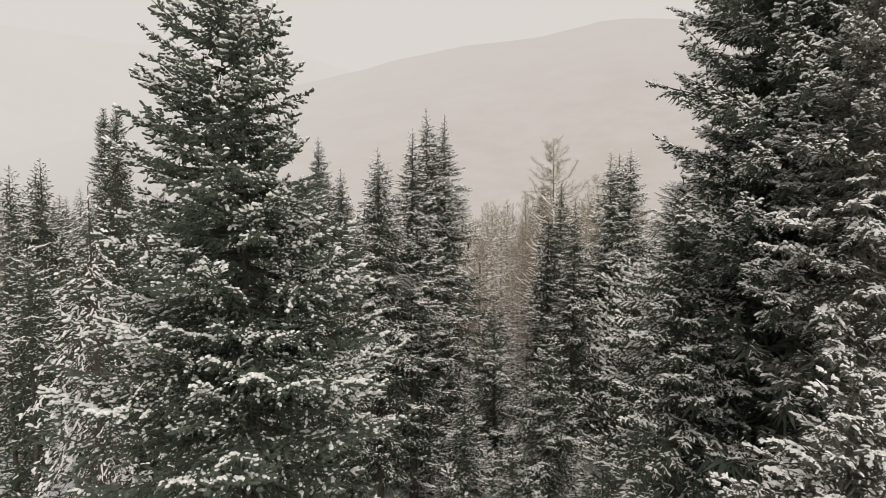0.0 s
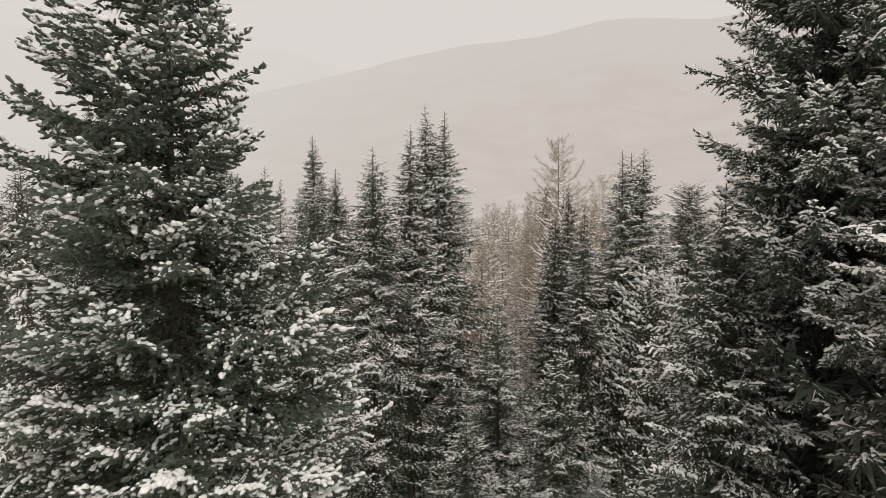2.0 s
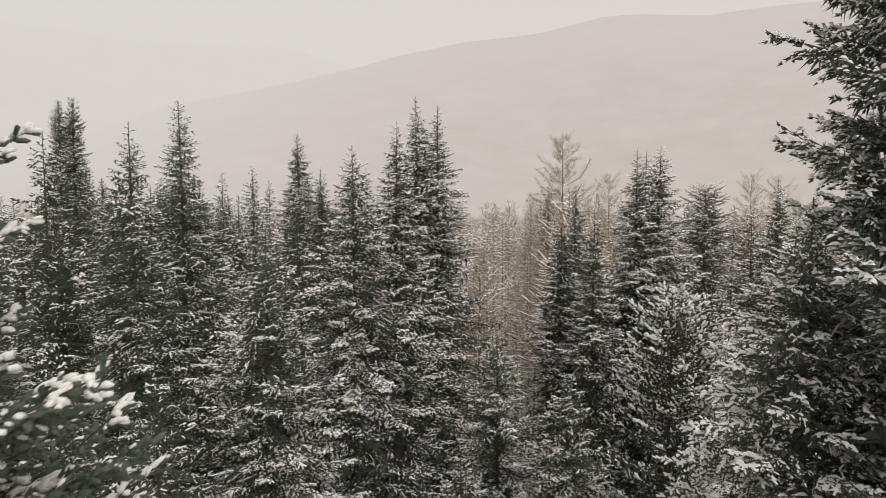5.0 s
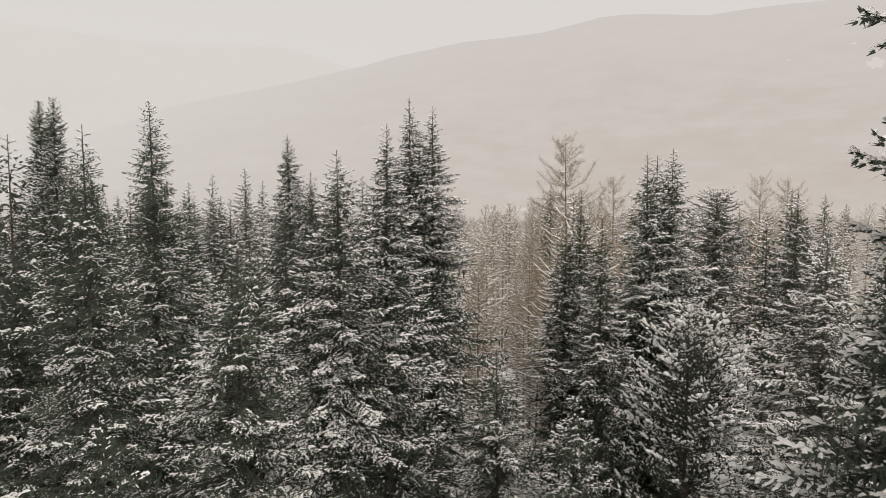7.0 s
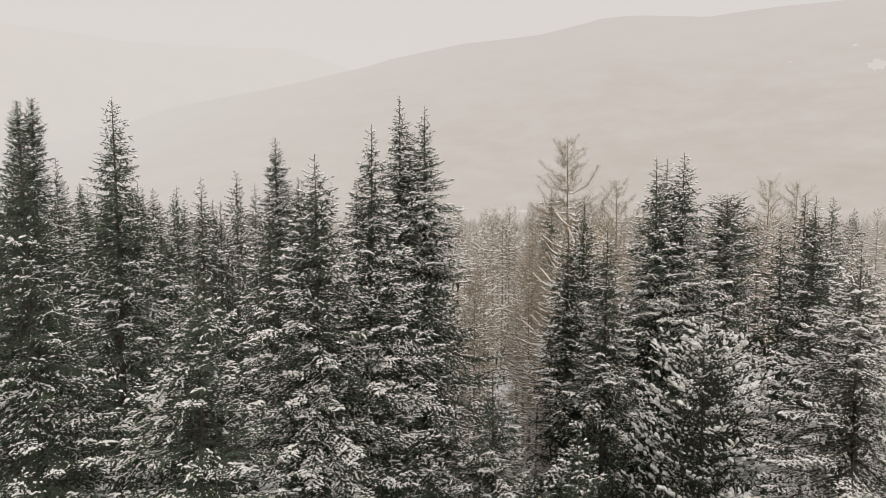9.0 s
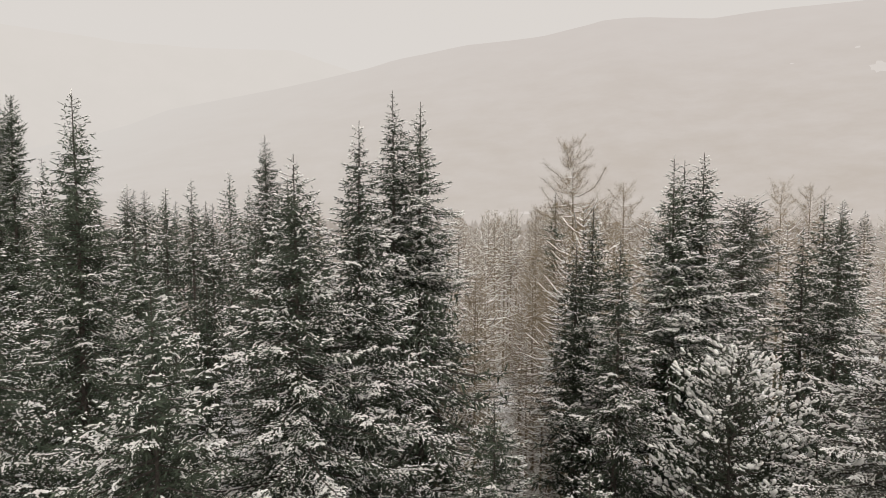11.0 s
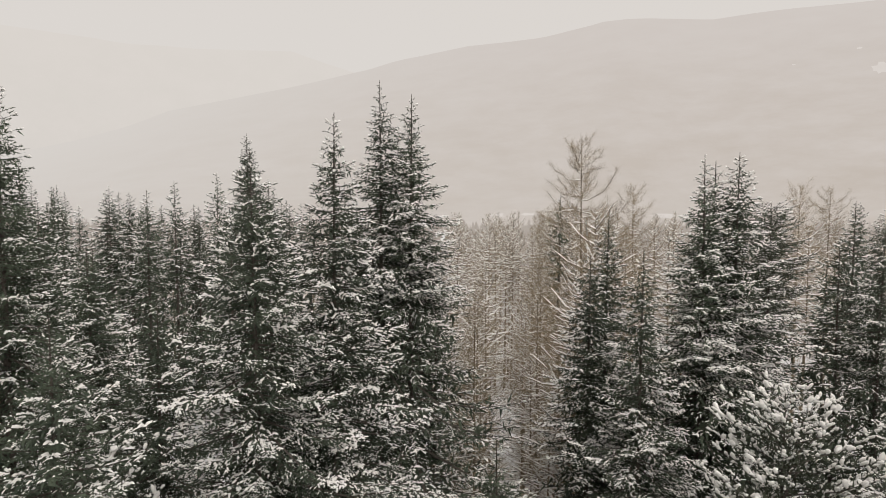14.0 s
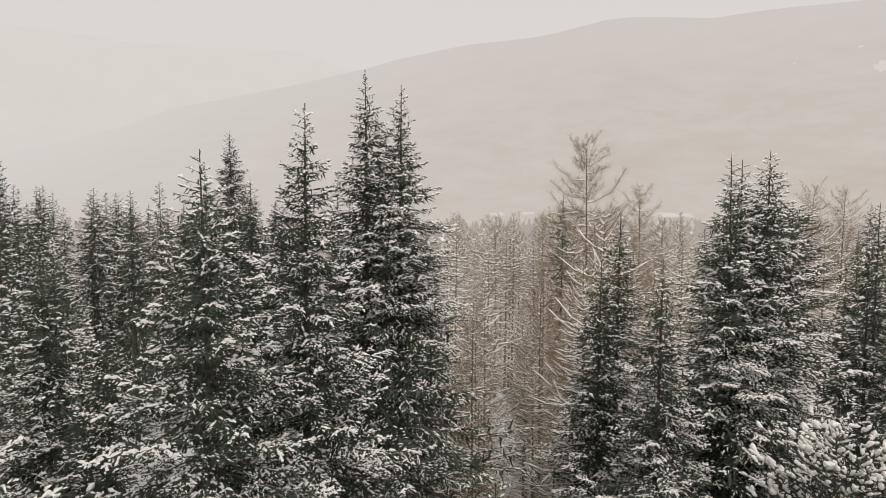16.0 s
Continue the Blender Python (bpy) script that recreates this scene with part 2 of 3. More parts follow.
def conifer(seed, h, slope, widest, power=0.9, per_m=15.0, lat_gap=0.12, gap=0.085, shoot=0.15, thick=0.05, fan=0.42, leaf=2, tuft=0,
            snowy=0.5, patch=0.5, patch_size=1.2, snow_w=0.026, snow_h=0.034, top_rise=0.28, rise=0.08, droop=-0.4, tipup=0.3, lobes=0.22, lobe_size=1.6,
            ragged=0.25, wild=0.15, sag=0.35, lift=0.0, start=0.18, bare=0.06, deep=13.0, inner=16, hang_len=0.3, stem=0.011, sides=3, needle=NEEDLE,
            style="spray", name="spruce_tree", extra=(), thin_side=(0.0, 0.0, 1.0), limb_snow=0.5, spire=2.0, cap=0.0, spread=(), blunt=0.0):
    """A snowy conifer at the origin: a trunk, limbs, flat fans of side branches along them, needled shoots on those, and the snow.
    deep: how far below the top the boughs are worked out finely; spire: the height of the thin top;
    style: spray (flat blades), brush (round bottle-brush shoots under pads of snow), tuft (bunches of long needles under balls of snow)."""
    rng = np.random.default_rng(seed)
    tree = new(name)
    axis = trunk_line(h, rng)
    rad = stem * h * (1 - np.linspace(0, 1, 15) ** 0.8) + 0.012
    part("trunk", *tube(axis, rad, 8), BARK, tree)
    limbs, LB, LD, LL, LS, LC, IB, ID, IL, RB, RD, RL = [], [], [], [], [], [], [], [], [], [], [], []

    def limb(u, az, ln, s0, coarse):
        z = h - u
        c = np.array([np.interp(z, axis[:, 2], axis[:, 0]), np.interp(z, axis[:, 2], axis[:, 1]), z])
        old = min(1.0, u / 11.0)
        m = 6 if ln > 0.7 else 4
        s = np.linspace(0, 1, m)
        hor = np.array([np.cos(az), np.sin(az)])
        bend = rng.uniform(-0.22, 0.22)
        pts = np.stack([c[0] + ln * (hor[0] * s - hor[1] * bend * s * s), c[1] + ln * (hor[1] * s + hor[0] * bend * s * s),
                        c[2] + ln * (s0 * s + (tipup * (0.35 + 0.65 * old)) * (s ** 2.2 - 0.35 * s))], 1)
        few = [0, m // 2, m - 1] if sides == 3 else list(range(m))
        limbs.append(tube(pts[few], ((0.007 + 0.010 * ln) * (1 - 0.85 * s))[few], sides))
        along = unit(np.gradient(pts, axis=0))
        cut = m // 2
        RB.append(pts[cut:-1]); RD.append(unit(pts[cut + 1:] - pts[cut:-1])); RL.append(np.linalg.norm(pts[cut + 1:] - pts[cut:-1], axis=1))
        q = max(3, int(ln * (1 - start) / (lat_gap * coarse)))
        ss = np.clip(np.linspace(start if ln > 0.6 else 0.05, 0.97, q) + rng.uniform(-0.4, 0.4, q) / q, 0.02, 0.99)
        at = np.stack([np.interp(ss, s, pts[:, i]) for i in range(3)], 1)
        dr = unit(np.stack([np.interp(ss, s, along[:, i]) for i in range(3)], 1))
        out = unit(np.cross(dr, [0, 0, 1.0])) * np.where(np.arange(q) % 2 == 0, 1.0, -1.0)[:, None]
        d = dr * rng.uniform(0.55, 1.0, (q, 1)) + out * rng.uniform(0.45, 1.0, (q, 1)) + rng.normal(0, 0.14, (q, 3))
        d[:, 2] += rng.uniform(-1, 0.15, q) * sag + lift
        LB.append(at); LD.append(unit(d)); LS.append(ss)
        LL.append((min(1.0, fan * ln) * np.minimum(1, 0.35 + ss / 0.4) * ((1 - blunt) * (1.08 - ss) + blunt * 0.75 * (1.1 - ss ** 4)) + 0.55 * shoot * min(1.0, 0.25 + ln)) * rng.uniform(0.55, 1.25, q))
        LC.append(np.full(q, rng.uniform(-0.2, 0.2)))
        LB.append(pts[-1:] - along[-1:] * 0.1); LD.append(along[-1:]); LL.append(np.array([0.1 + shoot])); LS.append(np.array([1.0])); LC.append(np.zeros(1))
        q = int(inner * ln ** 0.8 * min(1, u / 2) / coarse + 0.5)
        si = rng.uniform(0.0, 0.85, q)
        IB.append(np.stack([np.interp(si, s, pts[:, i]) for i in range(3)], 1) + rng.normal(0, 0.05, (q, 3)))
        ID.append(unit(np.array([[hor[0], hor[1], 0.0]]) * rng.uniform(-0.2, 0.8, (q, 1)) + rng.normal(0, 0.55, (q, 3)) + np.array([[0, 0, -0.45 + 1.5 * lift]])))
        IL.append(hang_len * coarse * rng.uniform(0.5, 1.3, q) * min(1, 0.4 + ln / 1.5))

    # the leader, with its few short upright shoots
    tip = axis[-1]
    LB.append(tip + np.array([[0, 0, -0.75], [0, 0, -0.5], [0, 0, -0.25]])); LD.append(np.tile([[0.0, 0, 1]], (3, 1)))
    LL.append(np.full(3, 0.27)); LS.append(np.full(3, 0.3)); LC.append(np.zeros(3))
    u, az = 0.3, rng.uniform(0, 6.28)
    while u < (1 - bare) * h:
        coarse = 2.0 if u > deep else 1.0
        az += 2.4 + rng.normal(0, 0.45)
        full = min(widest, slope * u ** power + cap * min(1.0, u / 0.5))
        if spread:
            full = float(np.interp(u, [e[0] for e in spread], [e[1] for e in spread]))
        spot = np.array([[math.cos(az) * full, math.sin(az) * full, u]])
        ln = full * (1 + lobes * float(lumpy(spot, lobe_size, seed + 5)[0]) + ragged * rng.uniform(-1.1, 0.5)) + 0.05
        ln *= 1 - thin_side[1] * max(0.0, 1 - u / thin_side[2]) * max(0.0, math.cos(az - radians(thin_side[0])))
        s0 = rise + top_rise * math.exp(-u / 2.6) + droop * min(1.0, u / 11.0) + rng.uniform(-wild, wild)
        limb(u, az, max(0.1, ln), s0, coarse)
        # the thin spire carries its boughs in separate rings
        u += coarse * rng.uniform(0.5, 1.5) / (per_m * (0.55 + 0.45 * min(1.0, u / max(spire, 0.1))))
    for eu, eaz, eln in extra:
        for k in range(2):
            limb(eu + 0.08 * k, radians(eaz + 5 * k), eln * (1 - 0.12 * k), 0.1 - 0.03 * eu, 1.0)
    lv, lf = joined(limbs)
    tagged(part("branchwork", lv, lf, BARK, tree), kind="stuff")
    LB, LD, LL, LS, LC = (np.concatenate(e) for e in (LB, LD, LL, LS, LC))
    down = h - LB[:, 2]
    LC = LC + snowy * (0.75 + 0.45 * np.minimum(1, down / 9)) + patch * lumpy(LB, patch_size, seed + 9) + 0.5 * patch * lumpy(LB, patch_size * 0.35, seed + 10)
    # shoots along every side branch
    step = gap * np.where(down > deep, 2.0, 1.0)
    n = np.maximum(1, np.round(LL / step)).astype(int)
    i = np.repeat(np.arange(len(LB)), n)
    order = np.arange(len(i)) - np.repeat(np.cumsum(n) - n, n)
    t = (order + rng.uniform(0.1, 0.9, len(i))) / n[i]
    last = order == n[i] - 1
    side = unit(np.cross(LD[i], [0, 0, 1.0]) + 1e-4) * np.where(order % 2 == 0, 1.0, -1.0)[:, None]
    P = LB[i] + LD[i] * (LL[i] * t * 0.85)[:, None]
    P[:, 2] -= 0.25 * sag * LL[i] * t * t
    D = LD[i] * rng.uniform(0.5, 1.0, (len(i), 1)) + side * (np.where(last, 0.1, 1.0) * rng.uniform(0.25, 0.9, len(i)))[:, None] + rng.normal(0, 0.22, (len(i), 3))
    D[:, 2] += lift - 0.35 * sag * rng.random(len(i))
    D = unit(D)
    L = shoot * np.clip(0.45 + 0.3 * down[i], 0.5, 1.0) * rng.uniform(0.65, 1.35, len(i)) * np.where(down[i] > deep, 1.6, 1.0)
    C = LC[i] * (0.12 + 1.1 * LS[i] ** 1.3) * (0.75 + 0.4 * t)
    W = thick * rng.uniform(0.75, 1.25, len(i)) * np.clip(0.5 + down[i] / max(2 * spire, 0.1), 0.5, 1) * np.where(down[i] > deep, 1.5, 1.0)
    bundles = []
    if style == "brush":
        bundles.append(spindles(P, D, L, W * 0.5, rng))
    else:
        for _ in range(leaf):
            bundles.append(blades(P, D, L, W, rng))
    if tuft:
        bundles.append(bristles(P, D, L, W if style == "brush" else L * 0.6, tuft, rng, 0.9))
    IB, ID, IL = np.concatenate(IB), np.concatenate(ID), np.concatenate(IL)
    bundles.append(blades(IB, ID, IL, IL * 0.22, rng))
    bundles.append(blades(LB, LD, LL, np.full(len(LL), 0.5 * thick), rng))
    nv, nf = joined(bundles)
    tagged(part("crown", nv, nf, needle, tree), kind="stuff")
    # snow: on the shoots, along the side branches and along the outer limbs
    up = np.array([[0, 0, 1.0]])
    lie = (np.abs(D[:, 2]) < 0.9) & (rng.random(len(P)) < C) & (last | (style != "tuft"))
    k = rng.uniform(0.55, 1.45, lie.sum()) * np.clip(0.7 + 0.4 * C[lie], 0.7, 1.4)
    sp, sd, sl, sw = P[lie], D[lie], L[lie], W[lie]
    heavy = rng.random(len(LB)) < (LC - 0.35) * (0.3 + 0.8 * LS)
    hp, hd, hl = LB[heavy], LD[heavy], LL[heavy]
    RB, RD, RL = np.concatenate(RB), np.concatenate(RD), np.concatenate(RL)
    if style == "spray":
        drifts = [snow_strips(sp + sd * (sl * rng.uniform(-0.1, 0.4, len(sp)))[:, None] + up * (0.25 * sw)[:, None], unit(sd + rng.normal(0, 0.15, sd.shape)), sl * rng.uniform(0.35, 0.95, len(sp)), snow_w * k, snow_h * k, rng, False)]
        for j in range(3):
            some = rng.random(len(hp)) < 0.75
            size = rng.uniform(0.6, 1.5, some.sum())
            at = hp + hd * (hl * (0.28 * j + rng.uniform(0, 0.2, len(hp))))[:, None]
            drifts.append(snow_strips(at[some] + up * 0.02, unit(hd[some] + rng.normal(0, 0.2, (some.sum(), 3))), np.minimum(0.4 * hl[some], 1.1 * shoot) * size, snow_w * 1.35 * size, snow_h * 1.35 * size, rng, False))
        keep = rng.random(len(RB)) < limb_snow * snowy
        size = rng.uniform(0.6, 1.2, keep.sum())
        drifts.append(snow_strips(RB[keep] + up * 0.03, unit(RD[keep] + rng.normal(0, 0.2, (keep.sum(), 3))), np.minimum(RL[keep], 2 * shoot) * size, snow_w * size, snow_h * size, rng, False))
    elif style == "brush":
        drifts = [snow_lumps(sp + sd * (sl * rng.uniform(0.3, 0.75, len(sp)))[:, None] + up * (sw * 0.35 + snow_w * k * 0.3)[:, None], sd, snow_w * k, rng)]
        for j in range(4):
            some = rng.random(len(hp)) < 0.85
            r = snow_w * rng.uniform(0.8, 1.7, some.sum())
            at = hp + hd * (hl * (0.15 + 0.22 * j + rng.uniform(0, 0.2, len(hp))))[:, None]
            drifts.append(snow_lumps(at[some] + up * (r * 0.5 + 0.008)[:, None], unit(hd[some] + rng.normal(0, 0.2, (some.sum(), 3))), r, rng))
    else:
        drifts = [snow_lumps(sp + sd * (sl * 0.75)[:, None] + up * (0.3 * snow_w), sd, snow_w * k, rng)]
        for j in range(2):
            r = 0.75 * snow_w * rng.uniform(0.7, 1.4, len(hp))
            drifts.append(snow_lumps(hp + hd * (hl * (0.3 + 0.35 * j))[:, None] + up * (r * 0.8)[:, None], unit(hd + rng.normal(0, 0.2, hd.shape)), r, rng))
    sv, sf = joined(drifts)
    tagged(part("snow", sv, sf, SNOW, tree, "fresh white snow", smooth=True), kind="stuff")
    return tree


def larch(seed, h, slope=0.36, widest=2.9, dz=0.42, whorl=3, twigs=34, fan=0.4, bushy=0.0, bare=0.3, fine=True, name="larch_tree", upsweep=0.55,
          width=0.012, singly=False, deep=14.0, puff=1.6):
    """A bare larch in winter: a straight trunk, long limbs that sweep up at their ends, a haze of tan twigs, snow along the limbs."""
    rng = np.random.default_rng(seed)
    tree = new(name)
    axis = trunk_line(h, rng, 0.015)
    rad = 0.0085 * h * (1 - np.linspace(0, 1, 15) ** 0.9) + 0.012
    tv, tf = tube(axis, rad, 8)
    part("trunk", tv, tf, LARCH_BARK, tree)
    limbs, P, D, L, S = [], [], [], [], []
    z = h - 0.2
    while z > bare * h:
        u = h - z
        coarse = 2.0 if u > deep else 1.0
        c = np.array([np.interp(z, axis[:, 2], axis[:, 0]), np.interp(z, axis[:, 2], axis[:, 1]), z])
        ph = rng.uniform(0, 6.28)
        for k in range(whorl):
            az = ph + k * 6.283 / whorl + rng.uniform(-0.6, 0.6)
            ln = (min(widest, slope * u ** 0.8 + bushy * min(1, u)) + 0.12) * rng.uniform(0.3, 1.25)
            s = np.linspace(0, 1, 6 if fine else 4)
            s0 = rng.uniform(-0.2, 0.25) + 0.5 * max(0, 1 - u / 5) - 0.35 * min(1, u / 14)
            hor = np.array([np.cos(az), np.sin(az)])
            bend = rng.uniform(-0.3, 0.3)
            pts = np.stack([c[0] + ln * (hor[0] * s - hor[1] * bend * s * s), c[1] + ln * (hor[1] * s + hor[0] * bend * s * s),
                            z + ln * (s0 * s + upsweep * rng.uniform(0.4, 1.3) * s ** 2.4)], 1)
            if fine:
                pts[1:-1] += rng.normal(0, 0.035 * ln, (len(pts) - 2, 3))
            limbs.append(tube(pts, (0.007 + (0.0045 if fine else 0.009) * ln) * (1 - 0.75 * s), 4 if fine else 3))
            seg = pts[1:] - pts[:-1]
            S.append((pts[:-1], unit(seg), np.linalg.norm(seg, axis=1), (0.012 + 0.009 * ln) * (1 - 0.6 * s[:-1])))
            along = unit(np.gradient(pts, axis=0))
            q = max(5, int(twigs * ln / coarse))
            ss = rng.uniform(0.1, 1.0, q) ** 0.8
            base = np.stack([np.interp(ss, s, pts[:, i]) for i in range(3)], 1)
            dr = np.stack([np.interp(ss, s, along[:, i]) for i in range(3)], 1)
            up = 0.15 if u < 5 else -0.3 + 0.6 * rng.random()
            td = unit(dr * 0.6 + rng.normal(0, 0.6, (q, 3)) + np.array([[0, 0, up]]))
            P.append(base); D.append(td); L.append(fan * rng.uniform(0.4, 1.4, q) * min(1, 0.55 + ln / 3))
        z -= dz * coarse * rng.uniform(0.5, 1.4)
    if singly:
        for v, f in limbs:
            part("limb", v, f, LARCH_BARK, tree)
    else:
        lv, lf = joined(limbs)
        tagged(part("branchwork", lv, lf, LARCH_BARK, tree), kind="stuff")
    P, D, L = np.concatenate(P), np.concatenate(D), np.concatenate(L)
    # each twig a slim blade with a side twig
    a, _ = across(D, rng)
    w = a * width
    t1 = np.stack([P - w, P + w, P + D * L[:, None]], 1)
    mid = P + D * (L * 0.4)[:, None]
    D2 = unit(D + a * 0.8 + rng.normal(0, 0.2, D.shape))
    w2 = unit(np.cross(D2, D)) * width * 0.8
    t2 = np.stack([mid - w2, mid + w2, mid + D2 * (L * 0.6)[:, None]], 1)
    tw = np.concatenate([t1, t2]).reshape(-1, 3)
    tagged(part("crown", tw, np.arange(len(tw)).reshape(-1, 3), TWIG, tree, "haze of thin tan twigs"), kind="stuff")
    sp, sd, sl, sw = (np.concatenate([e[i] for e in S]) for i in range(4))
    keep = (rng.random(len(sp)) < 0.8) & (np.abs(sd[:, 2]) < 0.85)
    sv, sf = snow_strips(sp[keep] + np.array([[0, 0, 0.012]]), sd[keep], sl[keep] * 1.1, sw[keep] * puff, sw[keep] * puff * 1.2, rng, fine)
    tagged(part("snow", sv, sf, SNOW, tree, "fresh white snow", smooth=True), kind="stuff")
    return tree


def stand(tree, x, y, turn=0.0, label="", category="tree", group="", scale=1.0):
    tree.matrix_basis = pose(x, y, float(ground_z(x, y)) - 0.15, 0, 0, turn) @ Matrix.Scale(scale, 4)
    return tagged(tree, label, category, group)


def height(x, y, top):
    return top - float(ground_z(x, y)) + 0.15


# ---- ground, valley and hills ----
def build_ground():
    xs = np.concatenate([np.linspace(-4400, -160, 26), np.arange(-150, 151, 4.0), np.linspace(160, 4400, 26)])
    ys = np.concatenate([np.linspace(-4400, -70, 22), np.arange(-60, 181, 4.0), np.linspace(190, 4400, 40)])
    gx, gy = np.meshgrid(xs, ys)
    gz = ground_z(gx, gy)
    v = np.stack([gx, gy, gz], -1).reshape(-1, 3)
    n, m = len(ys), len(xs)
    i, j = np.meshgrid(np.arange(n - 1), np.arange(m - 1), indexing="ij")
    a = (i * m + j).ravel()
    f = np.concatenate([np.stack([a, a + 1, a + m + 1], 1), np.stack([a, a + m + 1, a + m], 1)])
    ob = new("ground", mesh_of("ground", v, f, GROUND_SNOW, True))
    tagged(ob, "snow-covered forest floor falling gently to a white valley", "ground", kind="structure")


def build_hill(name, mat, far, foot, profile, label, rough):
    """A ridge all round the valley, by its bearing (degrees, clockwise from ahead) and its angle above eye level."""
    bearing = np.radians(np.linspace(-180, 180, 361))
    elev = np.radians(np.interp(np.degrees(bearing), [p[0] for p in profile], [p[1] for p in profile]))
    for k in range(1, 6):
        elev += np.radians(rough / k) * np.sin(bearing * (17 * k + 3) + k * 1.7)
    rings = np.linspace(0, 1, 14)
    v = []
    for r in rings:
        d = foot + (far - foot) * r
        crest = 20 + far * np.tan(elev)
        zz = -16 + (crest + 16) * r ** 1.25
        v.append(np.stack([np.sin(bearing) * d, np.cos(bearing) * d, zz], 1))
    v = np.concatenate(v)
    m = len(bearing)
    i, j = np.meshgrid(np.arange(len(rings) - 1), np.arange(m - 1), indexing="ij")
    a = (i * m + j).ravel()
    f = np.concatenate([np.stack([a, a + 1, a + m + 1], 1), np.stack([a, a + m + 1, a + m], 1)])
    ob = new(name, mesh_of(name, v, f, mat, True))
    tagged(ob, label, "hill", kind="structure")


build_ground()
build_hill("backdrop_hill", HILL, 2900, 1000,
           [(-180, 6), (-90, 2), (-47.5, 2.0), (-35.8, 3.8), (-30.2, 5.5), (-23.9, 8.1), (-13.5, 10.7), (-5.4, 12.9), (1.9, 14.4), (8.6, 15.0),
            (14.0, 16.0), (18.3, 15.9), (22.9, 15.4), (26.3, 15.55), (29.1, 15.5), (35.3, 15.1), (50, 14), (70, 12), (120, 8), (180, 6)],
           "wooded mountainside with pale pinkish winter haze painted on", 0.05)
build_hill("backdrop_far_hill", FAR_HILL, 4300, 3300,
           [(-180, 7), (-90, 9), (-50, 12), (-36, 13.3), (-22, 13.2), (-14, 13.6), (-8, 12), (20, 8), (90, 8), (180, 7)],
           "farther ridge almost lost in painted winter haze", 0.06)


def build_clearings():
    """Pale snowy clearings, high on the mountainside; their hazy brightness is painted in as emission."""
    rng = np.random.default_rng(3)
    v, f, k = [], [], 0
    for bearing, elev, wide, tall in ((4.6, -0.62, 2.6, 0.5), (7.4, -0.5, 1.6, 0.3), (20, -0.6, 5.0, 0.5), (34.6, 10.4, 1.5, 1.0), (35.9, 9.2, 1.2, 0.8), (33.2, 12.0, 0.5, 0.2), (28.9, 11.3, 0.35, 0.12), (36.6, 10.6, 1.5, 1.2)):
        a = np.linspace(0, 2 * np.pi, 15)[:-1]
        r = rng.uniform(0.45, 1.0, 14)
        b, e = np.radians(bearing + 0.5 * wide * r * np.cos(a)), np.radians(elev + 0.5 * tall * r * np.sin(a))
        q = np.linspace(0, 1, 400)[:, None]
        dist = 1000 + 1900 * q
        rise = -16 + (20 + 2900 * math.tan(radians(15.3)) + 16) * q ** 1.25
        hit = np.argmax(rise >= 20 + dist * np.tan(e)[None], axis=0)
        d = dist[hit, 0] - 25
        v.append(np.stack([np.sin(b) * d, np.cos(b) * d, 20 + d * np.tan(e)], 1))
        f.append(k + np.array([[0, i, i + 1] for i in range(1, 13)]))
        k += 14
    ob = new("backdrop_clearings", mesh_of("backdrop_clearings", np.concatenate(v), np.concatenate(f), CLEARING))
    tagged(ob, "snowy clearings high on the mountainside, glowing with painted haze", "clearing", kind="structure")


build_clearings()


# ---- the near trees that the flight passes ----
SPRUCE_NEAR = dict(style="brush", per_m=26, lat_gap=0.08, gap=0.068, shoot=0.105, thick=0.045, tuft=3, snow_w=0.0225, fan=0.4, inner=55, hang_len=0.17, sides=4, needle=DARK_NEEDLE)

x, y = -3.7, 11.6
near = conifer(11, height(x, y, 24.9), 0.5, 3.2, snowy=0.7, patch=0.6, patch_size=0.9, blunt=0.5, ragged=0.28, lobes=0.2, lobe_size=1.1, spire=0.5, deep=9.0, bare=0.48,
               spread=((0, 0.1), (0.6, 0.5), (1.3, 0.95), (2.2, 1.35), (3.2, 1.65), (4.5, 1.95), (6.0, 2.3), (7.6, 2.7), (9.0, 3.1), (14, 3.3)),
               extra=((1.9, -42, 1.5), (2.6, -40, 1.45), (3.6, 195, 1.95), (3.9, 165, 1.85), (4.2, 215, 2.2), (4.8, -31, 2.3), (5.5, -20, 2.3), (6.1, -5, 2.2), (6.7, -28, 2.6), (7.3, -12, 2.6)), thin_side=(40, 0.8, 8.0),
               rise=0.12, top_rise=0.4, droop=-0.5, tipup=0.55, sag=0.3, wild=0.25, **SPRUCE_NEAR)
stand(near, x, y, 0, "tall dark spruce with snowy boughs and brown cones", group="spruces beside the flight")


def add_cones(tree, h, count, seed):
    """Long brown cones that hang from the topmost shoots."""
    rng = np.random.default_rng(seed)
    t = np.linspace(0, 1, 6)
    v, f = tube(np.stack([t * 0, t * 0, -0.1 * t], 1), 0.017 * np.sin(np.pi * (0.12 + 0.83 * t)) ** 0.7, 7)
    me = mesh_of("cone", v, f, CONE, True)
    for _ in range(count):
        u = rng.uniform(1.0, 3.6)
        r, a = rng.uniform(0.35, 0.85) * 0.5 * u ** 0.85, rng.uniform(0, 6.28)
        ob = new("cone", me)
        ob.parent = tree
        ob.matrix_basis = pose(r * math.cos(a), r * math.sin(a), h - u + r * 0.25, rng.uniform(-15, 15), rng.uniform(-15, 15), 0)
        tagged(ob, "brown hanging spruce cone")


add_cones(near, height(x, y, 24.9), 40, 5)

